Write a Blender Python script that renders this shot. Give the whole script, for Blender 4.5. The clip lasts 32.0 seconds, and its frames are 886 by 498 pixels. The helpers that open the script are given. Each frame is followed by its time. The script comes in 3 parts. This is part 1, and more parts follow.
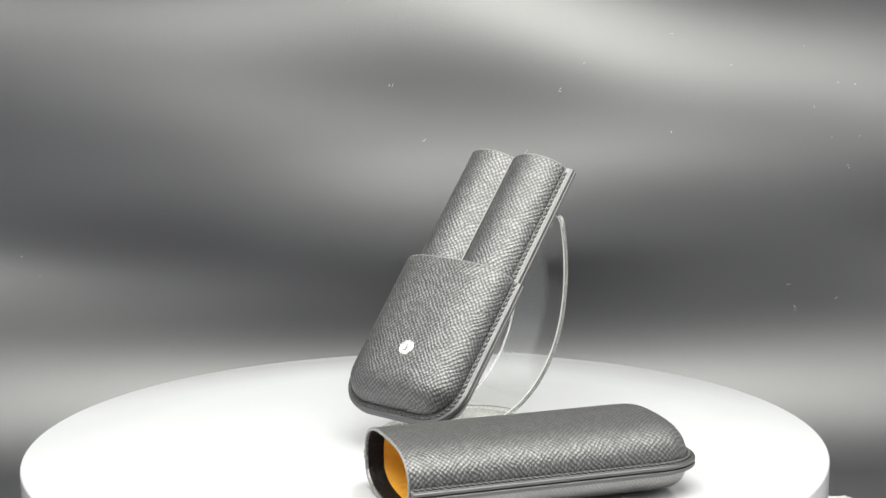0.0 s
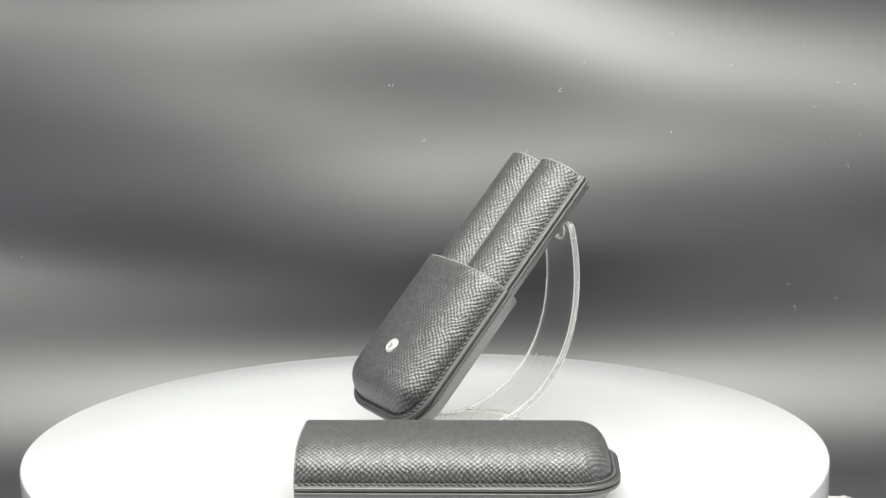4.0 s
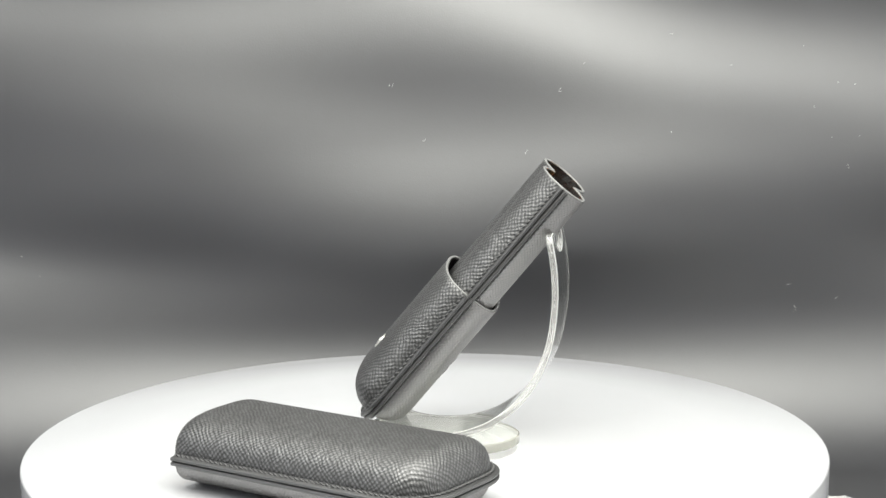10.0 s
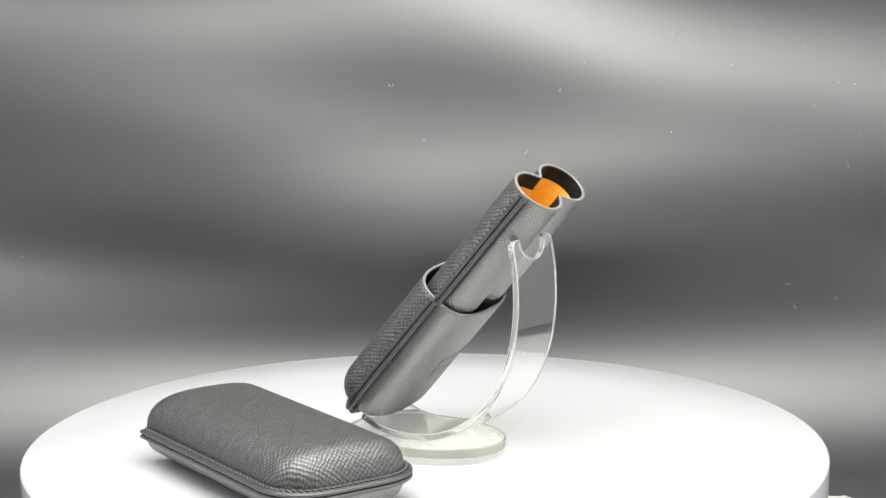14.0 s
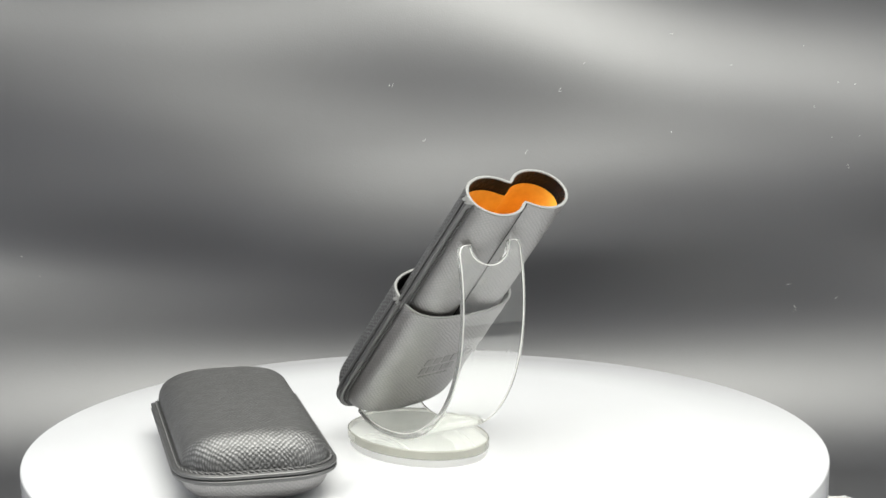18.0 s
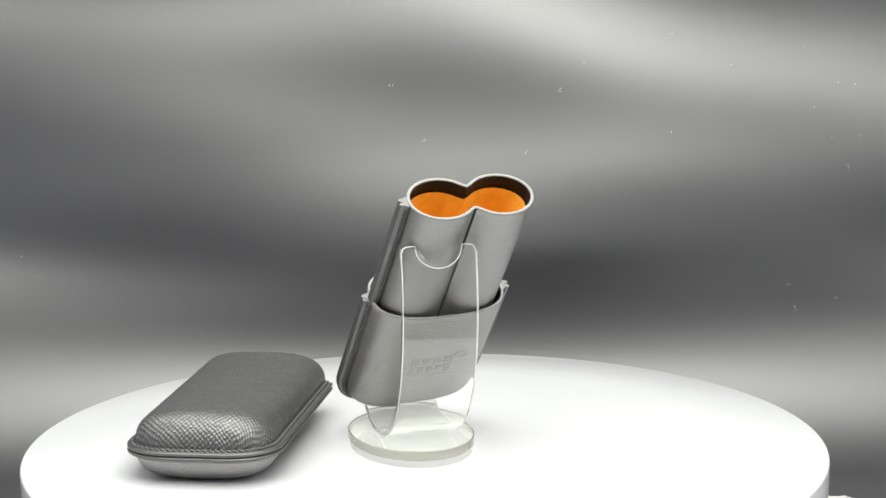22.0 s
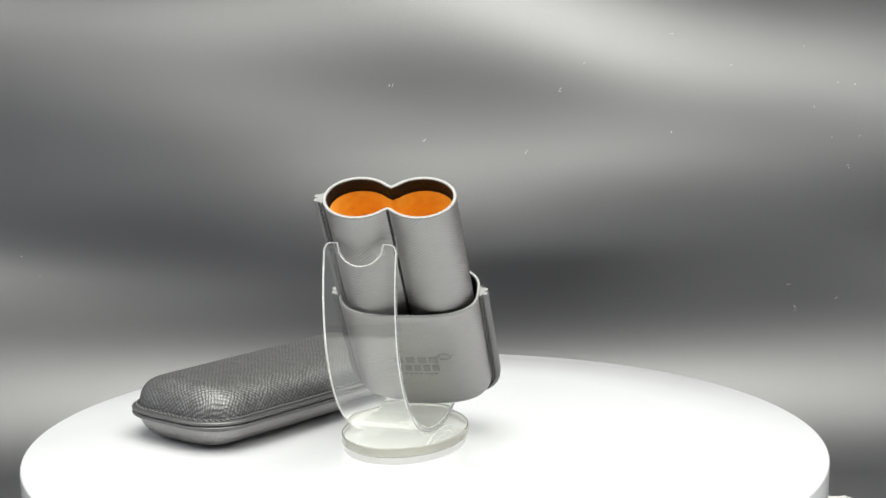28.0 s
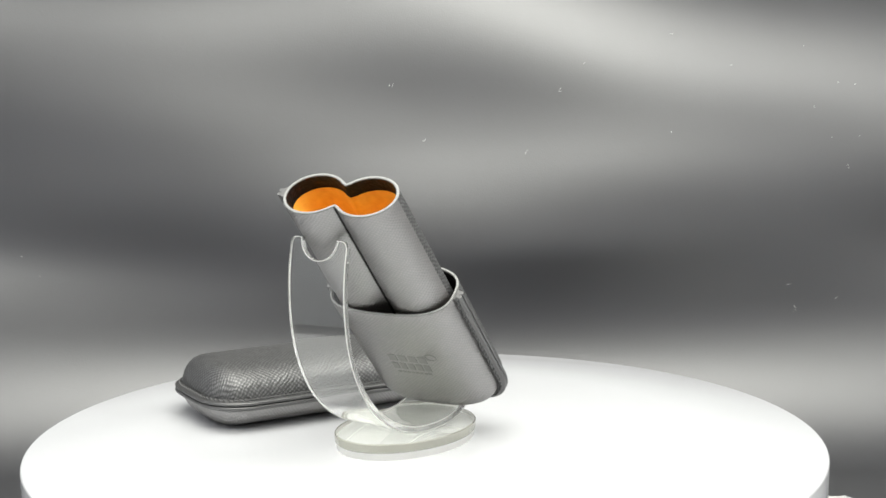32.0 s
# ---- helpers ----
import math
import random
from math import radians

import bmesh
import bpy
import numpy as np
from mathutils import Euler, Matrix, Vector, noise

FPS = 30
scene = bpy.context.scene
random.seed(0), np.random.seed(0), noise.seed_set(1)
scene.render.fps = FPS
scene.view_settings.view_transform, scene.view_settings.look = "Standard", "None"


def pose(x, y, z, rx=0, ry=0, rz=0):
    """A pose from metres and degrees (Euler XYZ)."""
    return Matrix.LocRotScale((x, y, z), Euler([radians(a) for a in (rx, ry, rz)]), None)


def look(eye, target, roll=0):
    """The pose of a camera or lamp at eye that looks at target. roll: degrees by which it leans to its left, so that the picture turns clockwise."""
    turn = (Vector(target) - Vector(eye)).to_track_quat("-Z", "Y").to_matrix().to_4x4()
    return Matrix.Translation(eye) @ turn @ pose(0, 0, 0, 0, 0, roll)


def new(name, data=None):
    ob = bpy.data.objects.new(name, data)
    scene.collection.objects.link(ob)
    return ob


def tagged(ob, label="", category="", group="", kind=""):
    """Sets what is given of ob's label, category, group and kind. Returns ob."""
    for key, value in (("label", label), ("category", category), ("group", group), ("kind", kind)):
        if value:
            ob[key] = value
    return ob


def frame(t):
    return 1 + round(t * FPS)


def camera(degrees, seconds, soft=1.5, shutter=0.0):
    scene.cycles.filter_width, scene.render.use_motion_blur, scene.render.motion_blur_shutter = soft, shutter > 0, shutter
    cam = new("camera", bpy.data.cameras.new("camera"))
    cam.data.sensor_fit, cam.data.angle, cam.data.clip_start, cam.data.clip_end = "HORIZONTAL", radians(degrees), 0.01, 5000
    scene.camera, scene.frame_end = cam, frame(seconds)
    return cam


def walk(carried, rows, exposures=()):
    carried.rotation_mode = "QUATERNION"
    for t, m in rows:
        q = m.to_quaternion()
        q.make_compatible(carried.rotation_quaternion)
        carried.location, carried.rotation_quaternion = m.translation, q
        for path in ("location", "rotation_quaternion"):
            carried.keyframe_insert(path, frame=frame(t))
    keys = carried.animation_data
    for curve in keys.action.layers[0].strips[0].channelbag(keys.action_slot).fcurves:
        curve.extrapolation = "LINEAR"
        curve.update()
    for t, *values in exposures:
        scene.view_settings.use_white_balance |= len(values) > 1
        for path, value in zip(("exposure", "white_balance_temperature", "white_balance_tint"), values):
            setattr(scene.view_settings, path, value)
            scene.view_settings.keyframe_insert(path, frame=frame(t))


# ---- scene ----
MM = 0.001
SPIN = -5.288          # degrees per second, clockwise from above
SECONDS = 32.0

# camera: stands still, looks slightly down over the turntable
cam = camera(27.08, SECONDS)
eye = pose(0, -0.8993, 0.2509, 0, 0, -0.5185) @ pose(0, 0, 0, 80.375) @ pose(0, 0, 0, 0, 0, -0.6095)
walk(cam, [(0.0, eye), (SECONDS, eye)])

# ---- light ----
world = bpy.data.worlds.new("world")
scene.world = world
world.use_nodes = True
world.node_tree.nodes["Background"].inputs[0].default_value = (0.9, 0.95, 1.0, 1)
world.node_tree.nodes["Background"].inputs[1].default_value = 0.03
scene.view_settings.exposure = -0.39


def area_lamp(name, m, sx, sy, watts, colour=(1, 1, 1), spread=180):
    lamp = bpy.data.lights.new(name, "AREA")
    lamp.shape, lamp.size, lamp.size_y, lamp.energy, lamp.color = "RECTANGLE", sx, sy, watts, colour
    lamp.spread = radians(spread)
    ob = new(name, lamp)
    ob.matrix_world = m
    return ob


area_lamp("led_panel_front", look((0, -0.42, 0.64), (0, -0.03, 0)), 0.80, 0.34, 10.5, (0.985, 0.985, 0.92))
# unseen overhead fill, added to even out the platter and brighten the case
area_lamp("fill_lamp_roof", look((0, -0.04, 0.665), (0, -0.041, 0)), 0.85, 0.44, 8.0, (0.985, 0.985, 0.92))

# ---- materials ----


class Mat:
    """A node material with short calls for the nodes used here."""

    def __init__(self, name, colour=(0.5, 0.5, 0.5), rough=0.5, metal=0.0, spec=0.5, ior=1.5):
        self.m = bpy.data.materials.new(name)
        self.m.use_nodes = True
        self.t = self.m.node_tree
        self.b = self.t.nodes["Principled BSDF"]
        self.b.inputs["Base Color"].default_value = (*colour, 1)
        self.b.inputs["Roughness"].default_value = rough
        self.b.inputs["Metallic"].default_value = metal
        self.b.inputs["Specular IOR Level"].default_value = spec
        self.b.inputs["IOR"].default_value = ior

    def node(self, kind, **props):
        n = self.t.nodes.new(kind)
        for k, v in props.items():
            setattr(n, k, v)
        return n

    def link(self, a, b):
        self.t.links.new(a, b)

    def coords(self, kind, scale=(1, 1, 1), rot=(0, 0, 0)):
        c = self.node("ShaderNodeTexCoord")
        p = self.node("ShaderNodeMapping")
        p.inputs["Scale"].default_value = scale
        p.inputs["Rotation"].default_value = rot
        self.link(c.outputs[kind], p.inputs["Vector"])
        return p.outputs[0]

    def noise(self, vec, scale, detail=3, rough=0.55):
        n = self.node("ShaderNodeTexNoise")
        n.inputs["Scale"].default_value, n.inputs["Detail"].default_value = scale, detail
        n.inputs["Roughness"].default_value = rough
        self.link(vec, n.inputs["Vector"])
        return n.outputs[0]

    def math(self, op, a, b=0.0):
        n = self.node("ShaderNodeMath", operation=op)
        for i, v in enumerate((a, b)):
            if isinstance(v, (int, float)):
                n.inputs[i].default_value = v
            else:
                self.link(v, n.inputs[i])
        return n.outputs[0]

    def ramp(self, fac, stops):
        n = self.node("ShaderNodeValToRGB")
        while len(n.color_ramp.elements) < len(stops):
            n.color_ramp.elements.new(0.5)
        for e, (p, c) in zip(n.color_ramp.elements, stops):
            e.position, e.color = p, (*c, 1) if len(c) == 3 else c
        self.link(fac, n.inputs[0])
        return n.outputs[0]

    def span(self, fac, lo, hi):
        n = self.node("ShaderNodeMapRange")
        n.inputs["To Min"].default_value, n.inputs["To Max"].default_value = lo, hi
        self.link(fac, n.inputs[0])
        return n.outputs[0]

    def bump(self, height, strength, distance, under=None):
        n = self.node("ShaderNodeBump")
        n.inputs["Strength"].default_value, n.inputs["Distance"].default_value = strength, distance
        self.link(height, n.inputs["Height"])
        if under:
            self.link(under, n.inputs["Normal"])
        self.link(n.outputs[0], self.b.inputs["Normal"])
        return n.outputs[0]


def leather(name, tone, depth, slant=42, pitch=1.65, ior=1.75, cavity=1.0, gloss=0.36, coarse=0.3, wander=2.4):
    """Black cross-grained leather: two slanting ridge fields over a fine pore noise, laid out in millimetres by UV."""
    m = Mat(name, tone, 0.38, spec=1.0, ior=ior)
    uv = m.coords("UV", (1000, 1000, 1000))
    # the grain wanders and swells from place to place
    warp = m.node("ShaderNodeTexNoise")
    warp.inputs["Scale"].default_value, warp.inputs["Detail"].default_value = 0.13, 3.0
    warp.inputs["Roughness"].default_value = 0.6
    m.link(uv, warp.inputs["Vector"])
    bend = m.node("ShaderNodeVectorMath", operation="MULTIPLY_ADD")
    bend.inputs[1].default_value = (wander, wander, 0)
    m.link(warp.outputs["Color"], bend.inputs[0])
    m.link(uv, bend.inputs[2])
    rule = m.noise(uv, 0.09, 2)
    fields = []
    for a, lo, hi in ((slant, 0.35, 0.65), (-slant, 0.65, 0.35)):
        rot = m.node("ShaderNodeMapping")
        rot.inputs["Rotation"].default_value = (0, 0, radians(a))
        m.link(bend.outputs[0], rot.inputs["Vector"])
        wave = m.node("ShaderNodeTexWave", wave_type="BANDS", bands_direction="Y", wave_profile="SIN")
        wave.inputs["Scale"].default_value = 0.314 / pitch
        wave.inputs["Distortion"].default_value = 2.4
        wave.inputs["Detail"].default_value = 2.0
        wave.inputs["Detail Scale"].default_value = 0.8
        m.link(rot.outputs[0], wave.inputs["Vector"])
        # in places one ridge field rules, in places the other
        share = m.ramp(rule, [(0.36, (lo,) * 3), (0.64, (hi,) * 3)])
        fields.append(m.math("MULTIPLY", share, m.math("POWER", wave.outputs["Fac"], 0.75)))
    cross = m.math("ADD", fields[0], fields[1])
    fine = m.noise(uv, 2.4, 4)
    swell = m.span(m.noise(uv, 0.16, 2), 0.70, 1.15)
    # broken cross ridges, longer than the grain
    lay = m.node("ShaderNodeMapping")
    lay.inputs["Scale"].default_value = (0.14, 0.31, 1)
    m.link(bend.outputs[0], lay.inputs["Vector"])
    ridge = m.ramp(m.noise(lay.outputs[0], 1.0, 3, 0.6), [(0.40, (0, 0, 0)), (0.60, (1, 1, 1))])
    height = m.math("ADD", m.math("MULTIPLY", cross, swell), m.math("ADD", m.math("MULTIPLY", fine, 0.18), m.math("MULTIPLY", ridge, coarse)))
    m.bump(height, 1.0, depth)
    # shade between the ridges, put into sheen and colour
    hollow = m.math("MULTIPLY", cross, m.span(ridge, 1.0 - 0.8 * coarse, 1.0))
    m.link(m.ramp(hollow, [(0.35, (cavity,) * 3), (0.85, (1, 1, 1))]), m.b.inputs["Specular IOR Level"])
    big = m.noise(uv, 0.045, 3)
    m.link(m.span(big, gloss, gloss + 0.12), m.b.inputs["Roughness"])
    valley_shade = m.math("ADD", m.math("MULTIPLY", hollow, 0.85), m.math("MULTIPLY", big, 0.25))
    mix = m.ramp(valley_shade, [(0.45, tuple(c * 0.35 for c in tone)), (0.92, tuple(c * 1.3 for c in tone))])
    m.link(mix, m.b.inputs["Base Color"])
    return m.m


def plain_grain(name, tone, rough, scale, bump=0.0, vary=0.12, metal=0.0, spec=0.5, ior=1.5):
    m = Mat(name, tone, rough, metal, spec, ior)
    v = m.coords("Object")
    n = m.noise(v, scale, 4)
    m.link(m.ramp(n, [(0.3, tuple(c * (1 - vary) for c in tone)), (0.7, tuple(min(1, c * (1 + vary)) for c in tone))]),
           m.b.inputs["Base Color"])
    m.link(m.span(m.noise(v, scale * 0.23, 3), rough * 0.85, min(1, rough * 1.15)), m.b.inputs["Roughness"])
    if bump:
        m.bump(n, 0.6, bump)
    return m.m


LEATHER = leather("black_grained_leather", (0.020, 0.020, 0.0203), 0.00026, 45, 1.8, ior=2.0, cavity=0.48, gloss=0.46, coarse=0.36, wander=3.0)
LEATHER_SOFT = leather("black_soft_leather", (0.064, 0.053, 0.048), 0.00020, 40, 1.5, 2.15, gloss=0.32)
SEAM = plain_grain("black_seam_leather", (0.024, 0.024, 0.0243), 0.42, 620, 0.0001, spec=1.0, ior=1.68)
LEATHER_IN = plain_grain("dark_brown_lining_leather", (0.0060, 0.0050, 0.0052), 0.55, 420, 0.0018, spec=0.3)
EDGE = plain_grain("grey_edge_paint", (0.23, 0.23, 0.225), 0.25, 900, 0.00005)
STAMP = plain_grain("pressed_leather", (0.024, 0.021, 0.020), 0.40, 2000, 0.0001, spec=1.0, ior=1.95)
THREAD = plain_grain("black_thread", (0.075, 0.075, 0.075), 0.5, 3000, 0.0001, spec=0.7)
ORANGE = plain_grain("orange_suede", (1.0, 0.50, 0.07), 0.9, 260, 0.0001, 0.10, spec=0.1)
STEEL = plain_grain("brushed_steel", (0.80, 0.79, 0.75), 0.36, 500, 0.0, 0.03, 1.0)
WHITE = plain_grain("white_enamel", (0.52, 0.52, 0.49), 0.30, 400, 0.0, 0.02)
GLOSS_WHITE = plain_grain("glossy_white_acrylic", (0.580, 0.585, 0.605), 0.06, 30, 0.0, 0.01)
PAPER = plain_grain("white_card", (0.84, 0.84, 0.82), 0.8, 90, 0.0004, 0.03)
LINT = plain_grain("grey_lint", (0.60, 0.60, 0.58), 0.9, 900)
# tones of two unseen side walls, set to bounce more light from the east
BOUNCE_EAST = plain_grain("white_bounce_wall", (0.84, 0.845, 0.87), 0.55, 60, 0.0008, 0.03)
BOUNCE_WEST = plain_grain("grey_bounce_wall", (0.58, 0.59, 0.635), 0.55, 60, 0.0008, 0.03)
TENT = plain_grain("grey_tent_fabric", (0.24, 0.24, 0.24), 0.9, 300, 0.0005, 0.03)
BLACK = plain_grain("black_plastic", (0.03, 0.03, 0.03), 0.4, 60, 0.0001)


def acrylic(name="clear_acrylic", tone=(0.97, 0.975, 0.955), ior=1.62):
    """Clear cast acrylic with hairline scratches that barely dull it."""
    m = Mat(name, tone, 0.0)
    m.b.inputs["Transmission Weight"].default_value = 1.0
    m.b.inputs["IOR"].default_value = ior
    v = m.coords("Object", (60, 400, 1500))
    m.link(m.ramp(m.noise(v, 1.0, 3, 0.6), [(0.66, (0, 0, 0)), (0.74, (0.10,) * 3)]), m.b.inputs["Roughness"])
    return m.m


ACRYLIC = acrylic()
ACRYLIC_BASE = acrylic("thick_clear_acrylic", (0.93, 0.94, 0.90), 1.49)


def acrylic_edge(name="edge_light_acrylic", tone=(0.78, 0.79, 0.76), clear=0.66, rough=0.35):
    """Saw-cut edge, clear but milky: its pale tone stands for light piped through the sheet."""
    m = Mat(name, tone, rough)
    m.b.inputs["Transmission Weight"].default_value = clear
    m.b.inputs["IOR"].default_value = 1.49
    v = m.coords("Object")
    m.link(m.span(m.noise(v, 400, 3), rough - 0.1, rough + 0.1), m.b.inputs["Roughness"])
    return m.m


ACRYLIC_EDGE = acrylic_edge(tone=(0.93, 0.93, 0.91), clear=0.78, rough=0.14)
ACRYLIC_BEVEL = acrylic_edge("glint_white_acrylic", (0.92, 0.92, 0.90), 0.42)
ACRYLIC_RIM = acrylic_edge("greenish_acrylic_rim", (0.60, 0.60, 0.53), 0.62, 0.16)


def backdrop_material():
    m = Mat("black_satin_sheet", (0.013, 0.013, 0.0145), 0.495, spec=1.0, ior=1.80)
    v = m.coords("Object")
    fine = m.noise(v, 900, 3)
    wide = m.noise(v, 9, 3)
    m.link(m.ramp(m.math("ADD", m.math("MULTIPLY", fine, 0.4), m.math("MULTIPLY", wide, 0.6)),
                  [(0.3, (0.007, 0.0073, 0.0105)), (0.7, (0.0126, 0.0131, 0.0180))]), m.b.inputs["Base Color"])
    m.bump(fine, 0.4, 0.00012)
    return m.m


SHEET = backdrop_material()

# ---- mesh helpers ----


def mesh_ob(name, verts, faces, material, uvs=None, smooth=True):
    """One mesh object. uvs: one pair a vertex."""
    me = bpy.data.meshes.new(name)
    me.from_pydata([tuple(v) for v in verts], [], faces)
    if uvs:
        layer = me.uv_layers.new(name="UVMap")
        for loop in me.loops:
            layer.data[loop.index].uv = uvs[loop.vertex_index]
    me.materials.append(material)
    if smooth:
        for p in me.polygons:
            p.use_smooth = True
    me.update()
    return new(name, me)


def part(name, ob, parent, label=""):
    """Hangs a mesh object, built in its thing's space, under that thing or part."""
    ob.name = name
    ob.parent = parent
    if label:
        ob["label"] = label
    return ob


def grid(name, rows, material, closed=True, uvs=None, k=Matrix(), flip=False):
    """A skin over rows of points, each row an open line or a closed ring."""
    n = len(rows[0])
    verts = [k @ Vector(p) for r in rows for p in r]
    flat = None
    if uvs:
        flat = [p for r in uvs for p in r]
    faces = []
    for i in range(len(rows) - 1):
        for j in range(n if closed else n - 1):
            f = (i * n + j, i * n + (j + 1) % n, (i + 1) * n + (j + 1) % n, (i + 1) * n + j)
            faces.append(f[::-1] if flip else f)
    return mesh_ob(name, verts, faces, material, flat)


def sweep(name, path, profile, material, k=Matrix(), closed=False, caps=True):
    """Carries a closed profile of (out, up) pairs along a path of (point, out, up)."""
    n = len(profile)
    verts, faces = [], []
    for p, o, u in path:
        for a, b in profile:
            verts.append(k @ (Vector(p) + Vector(o) * a + Vector(u) * b))
    m = len(path)
    for i in range(m if closed else m - 1):
        for j in range(n):
            a, b = i * n, ((i + 1) % m) * n
            faces.append((a + j, a + (j + 1) % n, b + (j + 1) % n, b + j))
    if caps and not closed:
        faces.append(tuple(range(n))[::-1])
        faces.append(tuple((m - 1) * n + j for j in range(n)))
    ob = mesh_ob(name, verts, faces, material)
    bm = bmesh.new()
    bm.from_mesh(ob.data)
    bmesh.ops.recalc_face_normals(bm, faces=bm.faces)
    bm.to_mesh(ob.data)
    bm.free()
    ob.data.set_sharp_from_angle(angle=radians(38))
    return ob


def from_bm(name, bm, material, smooth=True):
    me = bpy.data.meshes.new(name)
    bmesh.ops.recalc_face_normals(bm, faces=bm.faces)
    bm.to_mesh(me)
    bm.free()
    me.materials.append(material)
    if smooth:
        for p in me.polygons:
            p.use_smooth = True
    return new(name, me)


def power(c, e):
    return math.copysign(abs(c) ** e, c)


def lathe(name, profile, material, k=Matrix(), n=64):
    """A turned solid from (radius, height) pairs, from the axis to the axis."""
    rows = [[(r * math.cos(2 * math.pi * j / n), r * math.sin(2 * math.pi * j / n), z) for j in range(n)] for r, z in profile]
    return grid(name, rows, material, True, None, k)


# ---- the room round the table ----


# soft waves in the hung sheet: (height in mm, waves a metre across, waves a metre up, phase)
WAVES = (
    (3.28, 0, 2.5, 1.03), (4.12, 0, 5.0, 2.89), (1.64, 0, 8.0, -2.13),
    (7.91, 1.2, 2.5, -0.75), (4.18, 1.2, 5.0, 0.15), (1.06, 1.2, 8.0, 0.85),
    (0.67, 2.4, 2.5, -1.53), (0.99, 2.4, 5.0, 1.89), (0.3, 2.4, 8.0, -2.9),
    (3.59, -1.2, 3.0, 0.15), (0.17, -1.2, 6.0, 1.13), (1.69, -2.4, 4.0, 1.89),
)


def hang(x, z):
    """How far the sheet's upright hangs before its plane: a backward lean and four shallow slanting folds."""
    folds = 4.43 * math.sin(2 * math.pi * (1.851 * x + 4.972 * z) + 4.563)
    folds += 11.16 * math.sin(2 * math.pi * (1.446 * x + 3.916 * z) - 4.432)
    folds += 2.86 * math.sin(2 * math.pi * (3.543 * x + 1.170 * z) + 10.305)
    folds += 0.23 * math.sin(2 * math.pi * (1.683 * x + 15.632 * z) - 3.053)
    lean = 81.4 * z - 844.7 * z * z - 1074.9 * x * z + 133.85 * x
    u = min(1.0, max(0.0, (z - 0.02) / 0.10))
    v = min(1.0, max(0.0, (z + 0.005) / 0.06))
    soft = sum(h * math.sin(2 * math.pi * (across * x + up * z) + phase) for h, across, up, phase in WAVES)
    return ((folds + lean) * u * u * (3 - 2 * u) + soft * v * v * (3 - 2 * v)) * MM


FLOOR_Z, WALL_Y, BEND = -0.0851, 0.3057, 0.0863


def setting():
    # black satin sheet: floor, a soft bend and the upright
    floor_z, wall_y, bend, rise = FLOOR_Z, WALL_Y, BEND, 0.082
    line = [(-0.21, 0.0), (-0.1, 0.0), (0.0, 0.0), (0.15, 0.0), (wall_y - bend, 0.0)]
    for i in range(1, 17):
        a = math.pi / 2 * i / 16
        line.append((wall_y - bend + bend * math.sin(a), 1 - math.cos(a)))
    line += [(wall_y, 1 + 0.008 * i / rise) for i in range(1, 37)]
    xs = [-0.42 + 0.84 * i / 60 for i in range(61)]
    rows = []
    for y, up in line:
        # the bend is a little taller towards both ends of the sheet, most towards the west
        zs = [floor_z + rise * up + (0.28 * x * x + 0.017 * (math.hypot(x, 0.05) - x)) * min(up, 1.0) for x in xs]
        rows.append([(x, y - hang(x, z), z) for x, z in zip(xs, zs)])
    sheet = grid("backdrop", rows, SHEET, False, flip=False)
    tagged(sheet, "black satin photo backdrop sheet bent up behind the turntable", "backdrop", kind="structure")
    sol = sheet.modifiers.new("thick", "SOLIDIFY")
    sol.thickness, sol.offset = 0.0012, -1

    # an assumed grey light tent, itself unseen, that closes the place
    def wall(name, lo, hi, label="plain grey fabric wall of the light tent", material=TENT):
        bm = bmesh.new()
        bmesh.ops.create_cube(bm, size=1)
        for v in bm.verts:
            v.co = Vector([lo[i] + (v.co[i] + 0.5) * (hi[i] - lo[i]) for i in range(3)])
        ob = from_bm(name, bm, material, False)
        tagged(ob, label, name.split("_")[0], kind="structure")
        return ob
    wall("floor", (-0.47, -1.5, -0.22), (0.47, 0.6, -0.20))
    wall("wall_north", (-0.49, 0.6, -0.22), (0.49, 0.62, 0.74))
    # unseen, kept black so that the sheet and leather mirror something dark
    wall("wall_south", (-0.49, -1.52, -0.22), (0.49, -1.5, 0.74), "unseen black wall behind the camera, added to darken reflections", BLACK)
    # unseen side walls, added to bounce light onto the sheet and leather
    wall("wall_west", (-0.49, -1.5, -0.22), (-0.47, 0.6, 0.74), "unseen pearl grey west wall, added to bounce a little light", BOUNCE_WEST)
    wall("wall_east", (0.47, -1.5, -0.22), (0.49, 0.6, 0.74), "unseen white east wall, added to bounce more light", BOUNCE_EAST)
    wall("ceiling", (-0.47, -1.5, 0.72), (0.47, 0.6, 0.74))
    wall("table", (-0.45, -0.21, -0.20), (0.45, 0.49, -0.0875), "low black table under the backdrop sheet", BLACK)


setting()


